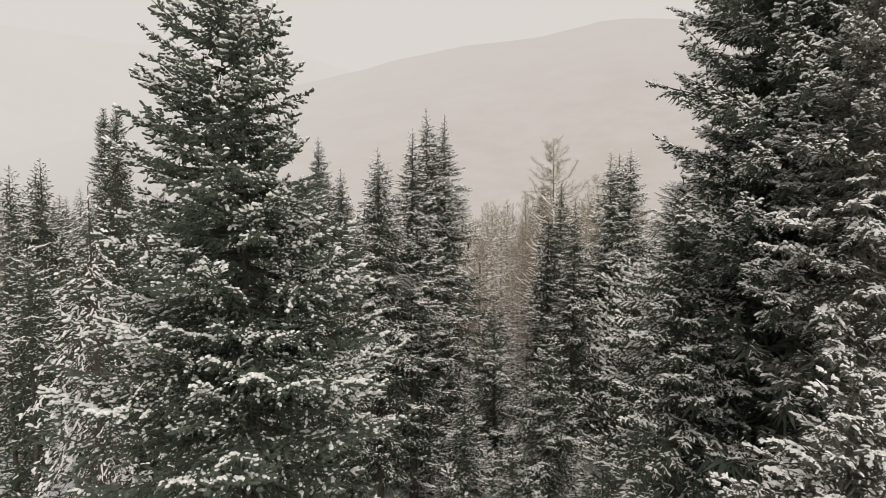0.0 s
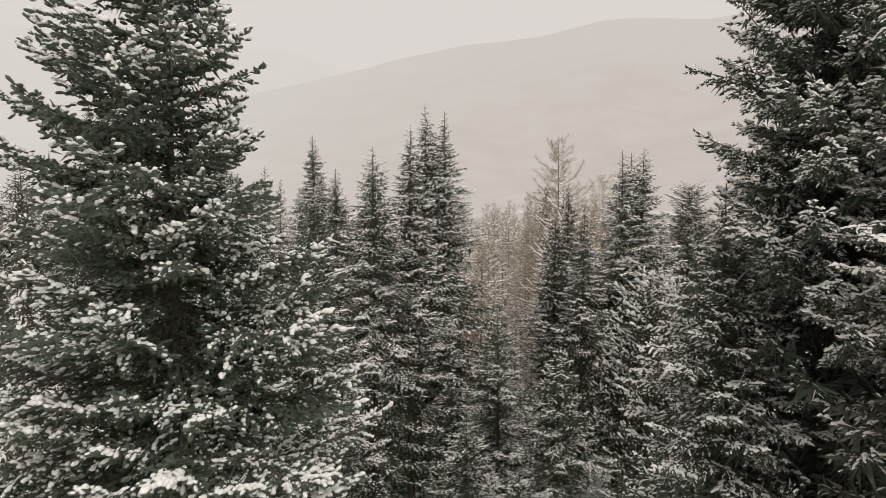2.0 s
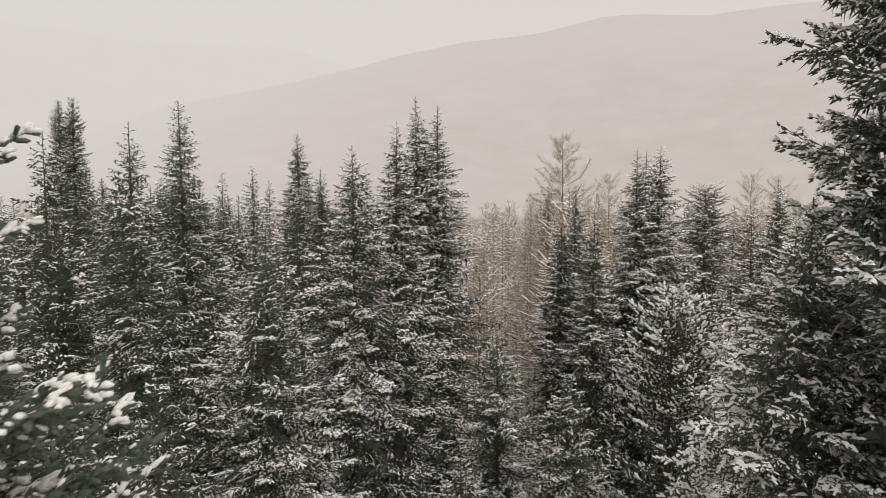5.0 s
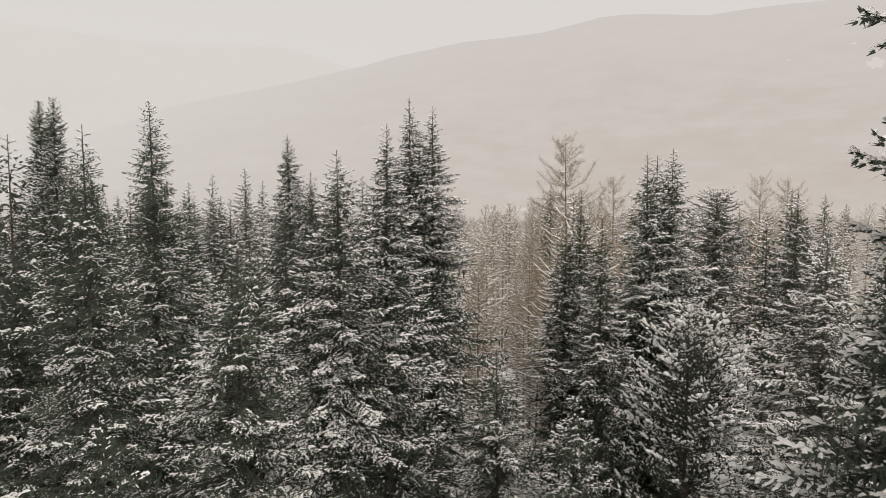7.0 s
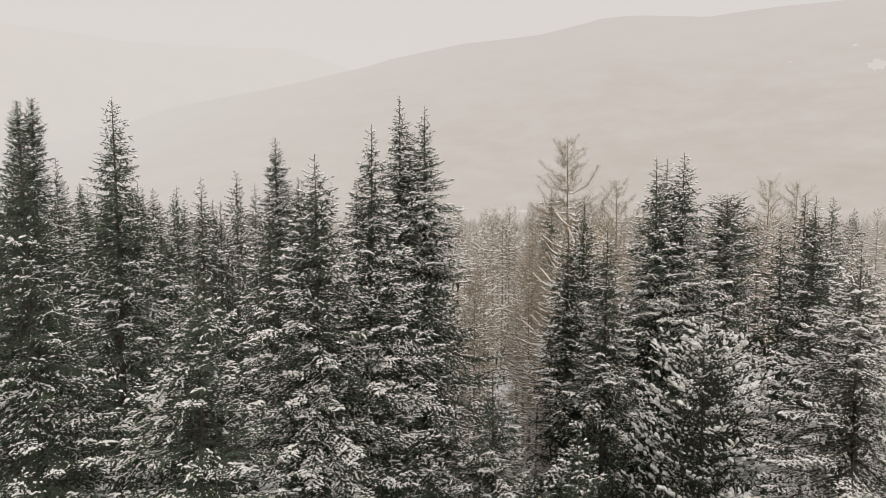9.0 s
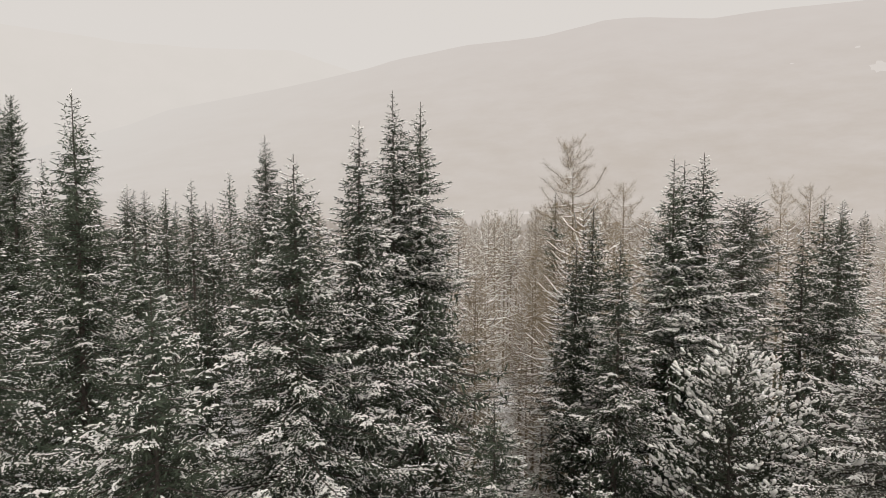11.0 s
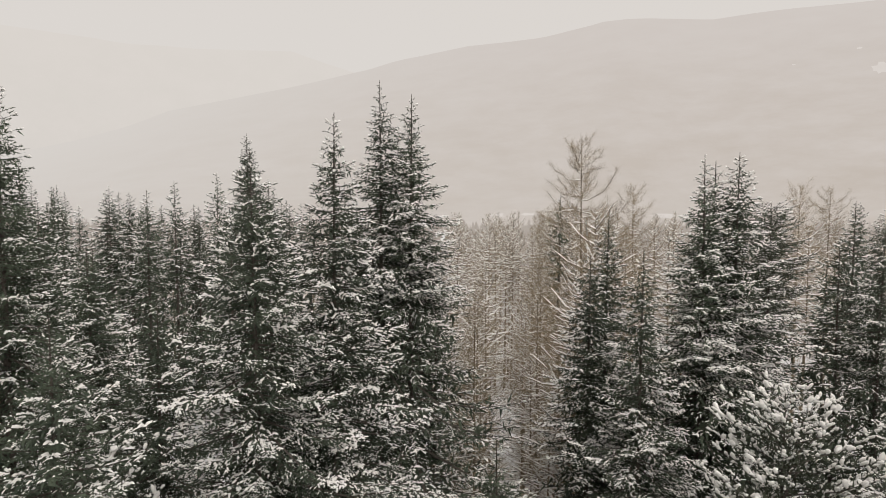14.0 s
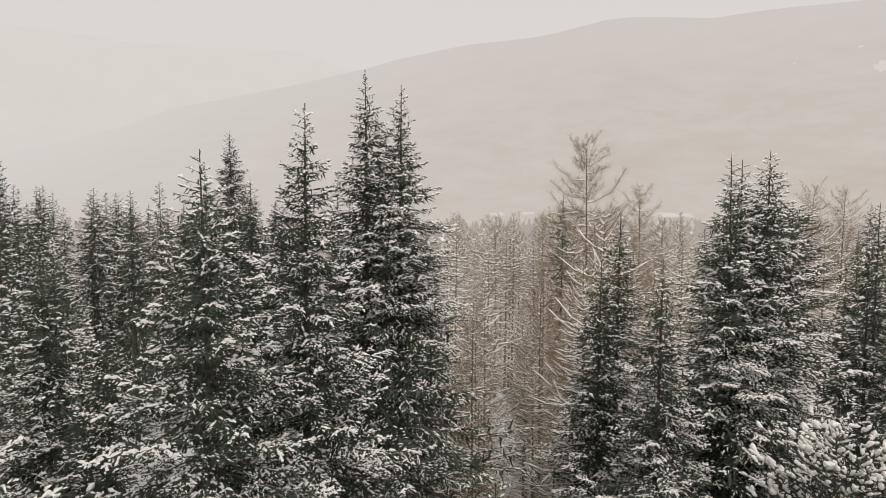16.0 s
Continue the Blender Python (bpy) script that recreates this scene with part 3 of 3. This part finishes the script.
SPRUCE_SIDE = dict(per_m=18, lat_gap=0.1, gap=0.075, shoot=0.13, thick=0.045, tuft=2, leaf=2, snow_w=0.019, snow_h=0.028, inner=50, hang_len=0.25)
x, y = 10.9, 19.6
t = conifer(13, height(x, y, 31.5), 1.6, 4.1, power=0.5, snowy=1.1, patch=0.5, lobes=0.2, lobe_size=1.3, ragged=0.16, rise=0.2, droop=-0.4, tipup=0.42, wild=0.28, bare=0.25, stem=0.014, spire=0.5, deep=15, sag=0.5, fan=0.24,
            start=0.3, blunt=0.8, thin_side=(120, 0.35, 100), **{**SPRUCE_SIDE, "needle": DARK_NEEDLE, "per_m": 29, "shoot": 0.14, "thick": 0.06, "gap": 0.08, "lat_gap": 0.1, "tuft": 1, "inner": 60, "hang_len": 0.35})
stand(t, x, y, 0, "very tall dark shaggy spruce with thin snow", group="spruces beside the flight")
v, f = tube([(-0.1, 0.1, 18.5), (-1.2, 0.3, 18.75), (-2.0, 0.1, 18.55), (-2.7, 0.0, 18.1), (-3.2, -0.1, 17.5)], [0.05, 0.042, 0.034, 0.026, 0.012], 6)
part("dead_branch", v, f, DEADWOOD, t, "bare grey arching branch", True)

x, y = 10.6, 15.6
t = conifer(14, height(x, y, 27.5), 0.43, 2.4, power=0.75, snowy=1.15, ragged=0.3, bare=0.3, deep=11, needle=FROSTED, wild=0.3, **SPRUCE_SIDE)
stand(t, x, y, 40, "tall grey spruce with frosted drooping boughs", group="spruces beside the flight")

x, y = 8.2, 11.9
t = conifer(15, height(x, y, 17.0), 0.8, 2.0, needle=FROSTED, snowy=1.4, ragged=0.3, bare=0.3, spire=0.3, deep=5, **SPRUCE_SIDE)
stand(t, x, y, 40, "small spruce bowed under heavy snow", group="spruces beside the flight")

x, y = 7.9, 20.0
t = conifer(16, height(x, y, 20.9), 0.46, 2.6, needle=DARK_NEEDLE, wild=0.3, snowy=1.35, ragged=0.3, bare=0.3, spire=0.3, deep=8, **SPRUCE_SIDE)
stand(t, x, y, 130, "dark spruce with snow-heaped boughs under a taller spruce", group="spruces beside the flight")

x, y = -10.4, 18.0
t = conifer(17, height(x, y, 20.6), 0.4, 1.5, power=0.8, snowy=0.8, patch=0.2, needle=RUSTY, top_rise=0.2, rise=-0.5, droop=-0.9, tipup=-0.1, bare=0.3, spire=0.4, per_m=14, lat_gap=0.13, gap=0.12,
            shoot=0.15, thick=0.02, leaf=1, snow_w=0.022, snow_h=0.03, deep=9, inner=4, hang_len=0.14, sag=0.7, limb_snow=1.0)
stand(t, x, y, 0, "half-bare spruce with drooping limbs white with snow", group="spruces beside the flight")

# ---- the spruces of the middle distance: place, top, spread ----
SPRUCE_MID = dict(per_m=17, lat_gap=0.11, gap=0.07, shoot=0.12, thick=0.046, leaf=2, snow_w=0.0185, snow_h=0.028, inner=22, hang_len=0.3, deep=9.0, bare=0.15)
MID = [
    # x, y, top, slope, widest, snowy, power, what it is
    (-14.4, 42.3, 26.7, 0.40, 2.3, 0.36, 0.80, "tall narrow spruce with a slim spire and frosted boughs"),
    (-12.6, 33.6, 24.2, 0.42, 2.5, 0.36, 0.85, "tall dark spruce with snow-tipped boughs"),
    (-4.1, 38.7, 23.7, 0.50, 3.0, 0.68, 0.85, "full dark spruce with snow along every bough"),
    (-2.0, 40.9, 25.2, 0.40, 2.3, 0.62, 0.85, "slim grey spruce with a thin pointed top"),
    (-1.4, 48.7, 27.8, 0.34, 3.0, 0.72, 0.95, "tall spruce with a sparse spire above full boughs"),
    (0.1, 49.2, 27.3, 0.36, 3.8, 0.75, 0.95, "tall spruce with a sparse spire beside a twin"),
    (-7.1, 34.0, 19.6, 0.62, 2.6, 0.62, 0.85, "young spruce white with snow"),
    (12.8, 47.1, 24.3, 0.42, 2.2, 0.66, 0.85, "dark full spruce standing close to its neighbour"),
    (14.5, 47.3, 24.5, 0.44, 2.4, 0.66, 0.85, "dark full spruce with a forked top"),
    (14.0, 48.4, 24.2, 0.36, 2.0, 0.50, 0.85, "dark spruce squeezed between two others"),
    (10.1, 51.8, 22.0, 0.36, 1.7, 0.45, 0.8, "narrow dark spruce with a pointed top"),
    (9.9, 45.9, 20.4, 0.40, 1.7, 0.55, 0.8, "small narrow dark spruce"),
    (8.6, 49.5, 20.0, 0.42, 1.8, 0.62, 0.8, "small narrow snowy spruce before a larch"),
    (17.3, 37.0, 20.0, 0.62, 2.7, 1.05, 0.85, "spruce whitened all over with snow"),
    (26.5, 55.0, 22.2, 0.38, 2.2, 0.45, 0.85, "slender dark spruce with light snow"),
    (-15.8, 50.0, 20.6, 0.50, 2.6, 0.65, 0.85, "frosted spruce with a thin top"),
    (-10.4, 62.0, 24.0, 0.38, 2.2, 0.5, 0.85, "dark spruce behind snowy spruces"),
    (-13.9, 68.5, 27.8, 0.42, 2.5, 0.5, 0.85, "tall pointed spruce rising over the forest"),
    (-18.5, 38.0, 19.5, 0.55, 2.6, 0.4, 0.85, "snow-dusted spruce of middle height"),
    (-9.2, 43.5, 18.6, 0.5, 2.4, 0.45, 0.85, "snow-dusted spruce of middle height"),
    (3.6, 42.5, 13.5, 0.62, 2.3, 0.7, 0.85, "young snowy spruce beside the forest gap"),
    (6.8, 38.5, 12.2, 0.62, 2.2, 0.7, 0.85, "young snowy spruce beside the forest gap"),
    (1.3, 37.0, 8.5, 0.62, 2.2, 0.7, 0.85, "young snowy spruce in the lee of tall ones"),
    (0.4, 43.0, 9.0, 0.62, 2.2, 0.7, 0.85, "young snowy spruce in the lee of tall ones"),
]
for k, (x, y, top, slope, widest, snowy, power, what) in enumerate(MID):
    t = conifer(40 + k, height(x, y, top), 0.8 * slope, 1.4 * widest, power=power + 0.1, fan=0.48, blunt=0.3, snowy=snowy + (0.05 if x < -5 else 0.07 if x < 9 else 0.3), needle=FROSTED if snowy > 0.8 else NEEDLE, **{**SPRUCE_MID, "deep": 13.0 if y < 43 else 10.0})
    stand(t, x, y, 47 * k % 360, what, group="spruces of the forest")

# two columns side by side, their tops dense and bushy
for k, (x, y, top) in enumerate(((-40.9, 74.2, 31.9), (-38.9, 73.7, 32.1))):
    t = conifer(70 + k, height(x, y, top), 0.36, 2.4, power=0.7, snowy=0.75, top_rise=0.5, rise=0.25, spire=0.4, **{**SPRUCE_MID, "per_m": 20, "thick": 0.08, "shoot": 0.17, "gap": 0.1})
    stand(t, x, y, 60 * k, "tall spruce with a dense bushy top beside its twin", group="spruces of the forest")

# ---- pines: thick tufts of needles under balls of snow ----
PINE = dict(style="tuft", per_m=14, lat_gap=0.17, gap=0.15, shoot=0.17, thick=0.05, leaf=1, tuft=8, rise=0.35, droop=-0.25, tipup=0.4, lift=0.3, sag=0.1, fan=0.3, needle=PINE_NEEDLE,
            name="pine_tree", spire=0.2, deep=8, inner=10, hang_len=0.35)
x, y = 12.6, 39.9
t = conifer(80, height(x, y, 16.3), 0.82, 3.0, power=0.85, cap=0.35, snowy=1.6, patch=0.4, snow_w=0.056, **PINE)
stand(t, x, y, 10, "broad young pine with balls of snow on its tufts", group="pines of the forest")
x, y = 23.7, 62.2
t = conifer(81, height(x, y, 22.4), 1.0, 2.4, power=0.6, cap=0.3, snowy=0.6, blunt=0.4, name="pine_tree", rise=0.3, **{**SPRUCE_MID, "inner": 12, "spire": 0.3, "thick": 0.06, "needle": PINE_NEEDLE, "bare": 0.2})
stand(t, x, y, 70, "dark round-topped pine with little snow", group="pines of the forest")
x, y = -8.6, 37.2
t = conifer(82, height(x, y, 15.0), 1.0, 1.9, power=0.7, cap=0.3, snowy=0.8, patch=0.35, snow_w=0.06, **PINE)
stand(t, x, y, 70, "young pine with snow in round clumps", group="pines of the forest")

# ---- larches ----
LARCHES = [
    (12.6, 70.2, 27.4, 0.5, 3.2, 0.75, "tall bare larch with snow along its upswept limbs"),
    (21.6, 85.9, 24.4, 0.45, 3.0, 0.5, "bare larch with a crooked bushy top"),
    (13.3, 150.0, 19.2, 0.50, 3.4, 0.0, "slim bare larch with a straight grey trunk"),
    (10.4, 78.0, 21.4, 0.40, 2.6, 0.2, "bare larch with thin tan twigs"),
    (3.6, 58.0, 16.8, 0.42, 2.4, 0.1, "slim bare larch among others"),
    (8.7, 66.0, 17.8, 0.42, 2.4, 0.1, "slim bare larch among others"),
    (16.5, 66.0, 18.6, 0.45, 2.6, 0.2, "bare larch with snow along its limbs"),
    (17.5, 74.0, 20.2, 0.45, 2.6, 0.2, "bare larch with snow along its limbs"),
    (3.9, 64.0, 16.5, 0.50, 2.8, 0.2, "bare larch with snow along its limbs"),
    (9.4, 70.5, 18.0, 0.50, 2.8, 0.2, "bare larch with snow along its limbs"),
    (9.2, 60.5, 16.0, 0.50, 2.8, 0.2, "bare larch with snow along its limbs"),
    (42.9, 92.0, 24.6, 0.40, 2.2, 0.9, "bare larch with a round twiggy top"),
    (47.5, 93.5, 24.2, 0.40, 2.2, 0.9, "bare larch with a round twiggy top"),
]
for k, (x, y, top, slope, widest, bushy, what) in enumerate(LARCHES):
    tall = k == 0
    t = larch(100 + k, height(x, y, top), slope, widest, bushy=bushy, bare=0.15, singly=True, whorl=4 if tall else 3, dz=0.42 if tall else 0.36, twigs=100 if tall else 75, fan=0.55, width=0.0034, deep=12, upsweep=0.6, puff=1.4)
    stand(t, x, y, 33 * k, what, group="larches of the forest")

# ---- the rest of the forest: a few kinds, repeated ----
SPRUCE_FAR = dict(per_m=9, lat_gap=0.18, gap=0.16, shoot=0.22, thick=0.09, leaf=2, snow_w=0.033, snow_h=0.045, inner=8, hang_len=0.45, bare=0.1, spire=1.2, deep=8.0)
far_kinds = [conifer(130 + k, 22, 0.31 + 0.03 * k, 2.6, power=0.96, snowy=0.42 + 0.08 * (k % 3), **SPRUCE_FAR) for k in range(5)]
larch_kinds = [larch(150 + k, 22, 0.38 + 0.04 * k, 2.3, bushy=0.3 * (k % 3), twigs=13, dz=0.4, whorl=4, fan=0.5, fine=False, width=0.009, upsweep=0.5, puff=2.6, deep=9, bare=0.12) for k in range(4)]
young_kinds = [conifer(170 + k, 10, 0.55, 2.0, snowy=0.75, **{**SPRUCE_FAR, "deep": 6, "bare": 0.03, "per_m": 10, "spire": 0.5}) for k in range(3)]
used = [(m[0], m[1]) for m in MID] + [(m[0], m[1]) for m in LARCHES] + [(12.8, 41.1), (23.7, 62.2), (10.9, 19.6), (10.6, 15.6), (-3.7, 11.6), (7.9, 20.0), (8.2, 11.9), (-10.4, 18.0), (-40.9, 74.2), (-38.9, 73.7)]
SPOTS = [  # far spruces whose tops stand out against the hill
    (-25.5, 47.8, 25.4), (-28.7, 88.9, 25.0), (-28.6, 101.4, 26.6), (-35.7, 96.7, 23.1), (-43.9, 108.2, 24.2),
    (-66.8, 130, 24.7), (-46.7, 110.8, 24.3), (-50.4, 95, 28.0), (71.6, 124.2, 23.0), (82.9, 135.2, 21.0), (14.9, 91.6, 23.6), (33.7, 68.3, 22.6), (-41.4, 63, 24.9), (-42.6, 64, 24.5), (-44.2, 62.5, 24.2)]
first = [True] * 12


def place(kinds, k, x, y, top, turn, what, group):
    """Stands kind k with its top at that height; the first of a kind is the kind itself."""
    i = k + (5 if kinds is larch_kinds else 9 if kinds is young_kinds else 0)
    s = max(0.35, height(x, y, top) / (10.0 if kinds is young_kinds else 22.0))
    m = pose(x, y, float(ground_z(x, y)) - 0.15, 0, 0, turn) @ Matrix.Diagonal((min(1.15, max(0.8, s)), min(1.15, max(0.8, s)), s, 1))
    if first[i]:
        first[i] = False
        ob = kinds[k]
        ob.matrix_basis = m
    else:
        ob = copy_thing(kinds[k], m)
        ob.matrix_basis = m
    tagged(ob, what, "tree", group)
    used.append((x, y))


for n, (x, y, top) in enumerate(SPOTS):
    place(far_kinds, n % 5, x, y, top, 77 * n, "tall spruce of the farther forest with frosted boughs", "spruces of the farther forest")

# a close row of dark pointed spruces behind, along the foot of the hill
row = random.Random(8)
for n in range(30):
    y = row.uniform(84, 122)
    x = -7 - 58 * (n + row.uniform(0, 0.8)) / 30
    place(far_kinds, n % 5, x, y, 22.3 + row.uniform(-0.8, 2.6) + 0.02 * (y - 90), row.uniform(0, 360), "dark pointed spruce in a close row", "spruces of the farther forest")

fill = random.Random(4)
count = 0
for n in range(6000):
    y = fill.uniform(26, 150)
    x = fill.uniform(-0.95, 0.95) * (y * 0.9 + 6)
    if n % 6 == 0:
        y = fill.uniform(105, 200)
        x = 2.0 + fill.uniform(0.0, 0.3) * (y - 23.6)
    d = y - 23.6
    if d < 14 and abs(x - 2) < 9 + d * 0.4:
        continue
    gap = 2.0 + 0.098 * (y - 23.4)
    if abs(x - gap) < 1.45 and y < 112:
        continue
    side = (x - 2) / max(d, 12)
    tan_wood = 0.0 < side < 0.42 and y > 54
    room = 1.9 if tan_wood else 3.0 if y < 80 else 3.8
    if any((x - a) ** 2 + (y - b) ** 2 < room * room for a, b in used):
        continue
    if tan_wood or (side > 0.42 and y > 75 and fill.random() < 0.6) or (y > 60 and fill.random() < 0.12):
        top = (18.8 + fill.uniform(-4, 2.2) if y < 85 else 20.6 + fill.uniform(-3, 1.4)) + (1.0 if side > 0.13 else -0.8)
        place(larch_kinds, fill.randrange(4), x, y, top, fill.uniform(0, 360), "bare tan larch of the farther forest", "larches of the farther forest")
    else:
        low = 15.0 if y < 50 else 18.5
        top = fill.uniform(low - 2.5, low + 3.5) + (0.8 if side < -0.3 else 0)
        if -0.05 < side < 0.02:
            top = min(top, 18)
        place(far_kinds, fill.randrange(5), x, y, top, fill.uniform(0, 360), "frosted spruce of the farther forest", "spruces of the farther forest")
    count += 1
    if count > 200:
        break

# young spruces that fill the forest floor between the tall ones
count = 0
for n in range(3000):
    y = fill.uniform(24, 72)
    x = fill.uniform(-0.85, 0.85) * (y * 0.9)
    gap = 2.0 + 0.098 * (y - 23.4)
    if abs(x - gap) < 1.4 + 0.01 * y and y > 40:
        continue
    if any((x - a) ** 2 + (y - b) ** 2 < 2.0 for a, b in used):
        continue
    grow = fill.uniform(4.5, 10.5)
    place(young_kinds, fill.randrange(3), x, y, float(ground_z(x, y)) + grow, fill.uniform(0, 360), "young spruce bowed with snow on the forest floor", "young spruces of the forest")
    count += 1
    if count > 72:
        break

# low larches that close the tan wood
count = 0
for n in range(3000):
    y = fill.uniform(54, 84)
    x = 2.0 + fill.uniform(0.0, 0.3) * (y - 23.6)
    gap = 2.0 + 0.098 * (y - 23.4)
    if abs(x - gap) < 1.2 or any((x - a) ** 2 + (y - b) ** 2 < 1.4 for a, b in used):
        continue
    place(larch_kinds, fill.randrange(4), x, y, fill.uniform(6, 15), fill.uniform(0, 360), "low bare larch in the tan wood", "larches of the farther forest")
    count += 1
    if count > 42:
        break


# ---- far woods on the valley floor ----
def far_woods():
    rng = np.random.default_rng(9)
    vs, fs, k = [], [], 0
    for n in range(4200):
        y = 150 + 900 * rng.random() ** 1.6
        x = rng.uniform(-1.0, 1.0) * y * 0.95
        side = x / y
        if 0.03 < side < 0.13 and y > 420 and rng.random() < 0.5:
            continue
        h = rng.uniform(14, 22) if y < 260 else rng.uniform(10, 20)
        z = float(ground_z(x, y))
        for tier in range(6):
            u = tier / 6
            r = (0.5 + 1.7 * u) * rng.uniform(0.8, 1.2) * (1 + y / 400)
            top = z + h * (1 - u * 0.8)
            a = rng.uniform(0, 6.28) + np.arange(7) * 0.898
            rr = r * rng.uniform(0.6, 1.25, 7)
            ring = np.stack([x + rr * np.cos(a), y + rr * np.sin(a), top - h * rng.uniform(0.16, 0.3, 7)], 1)
            vs.append(np.concatenate([[[x, y, top]], ring]))
            fs.append(k + np.array([[0, i + 1, (i + 1) % 7 + 1] for i in range(7)]))
            k += 8
    # FAR_WOOD glows: the paleness of these woods is painted haze
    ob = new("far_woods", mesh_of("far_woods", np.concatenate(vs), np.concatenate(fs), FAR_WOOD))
    tagged(ob, "distant woods on the valley floor, pale with painted haze", "woods", kind="stuff")


far_woods()
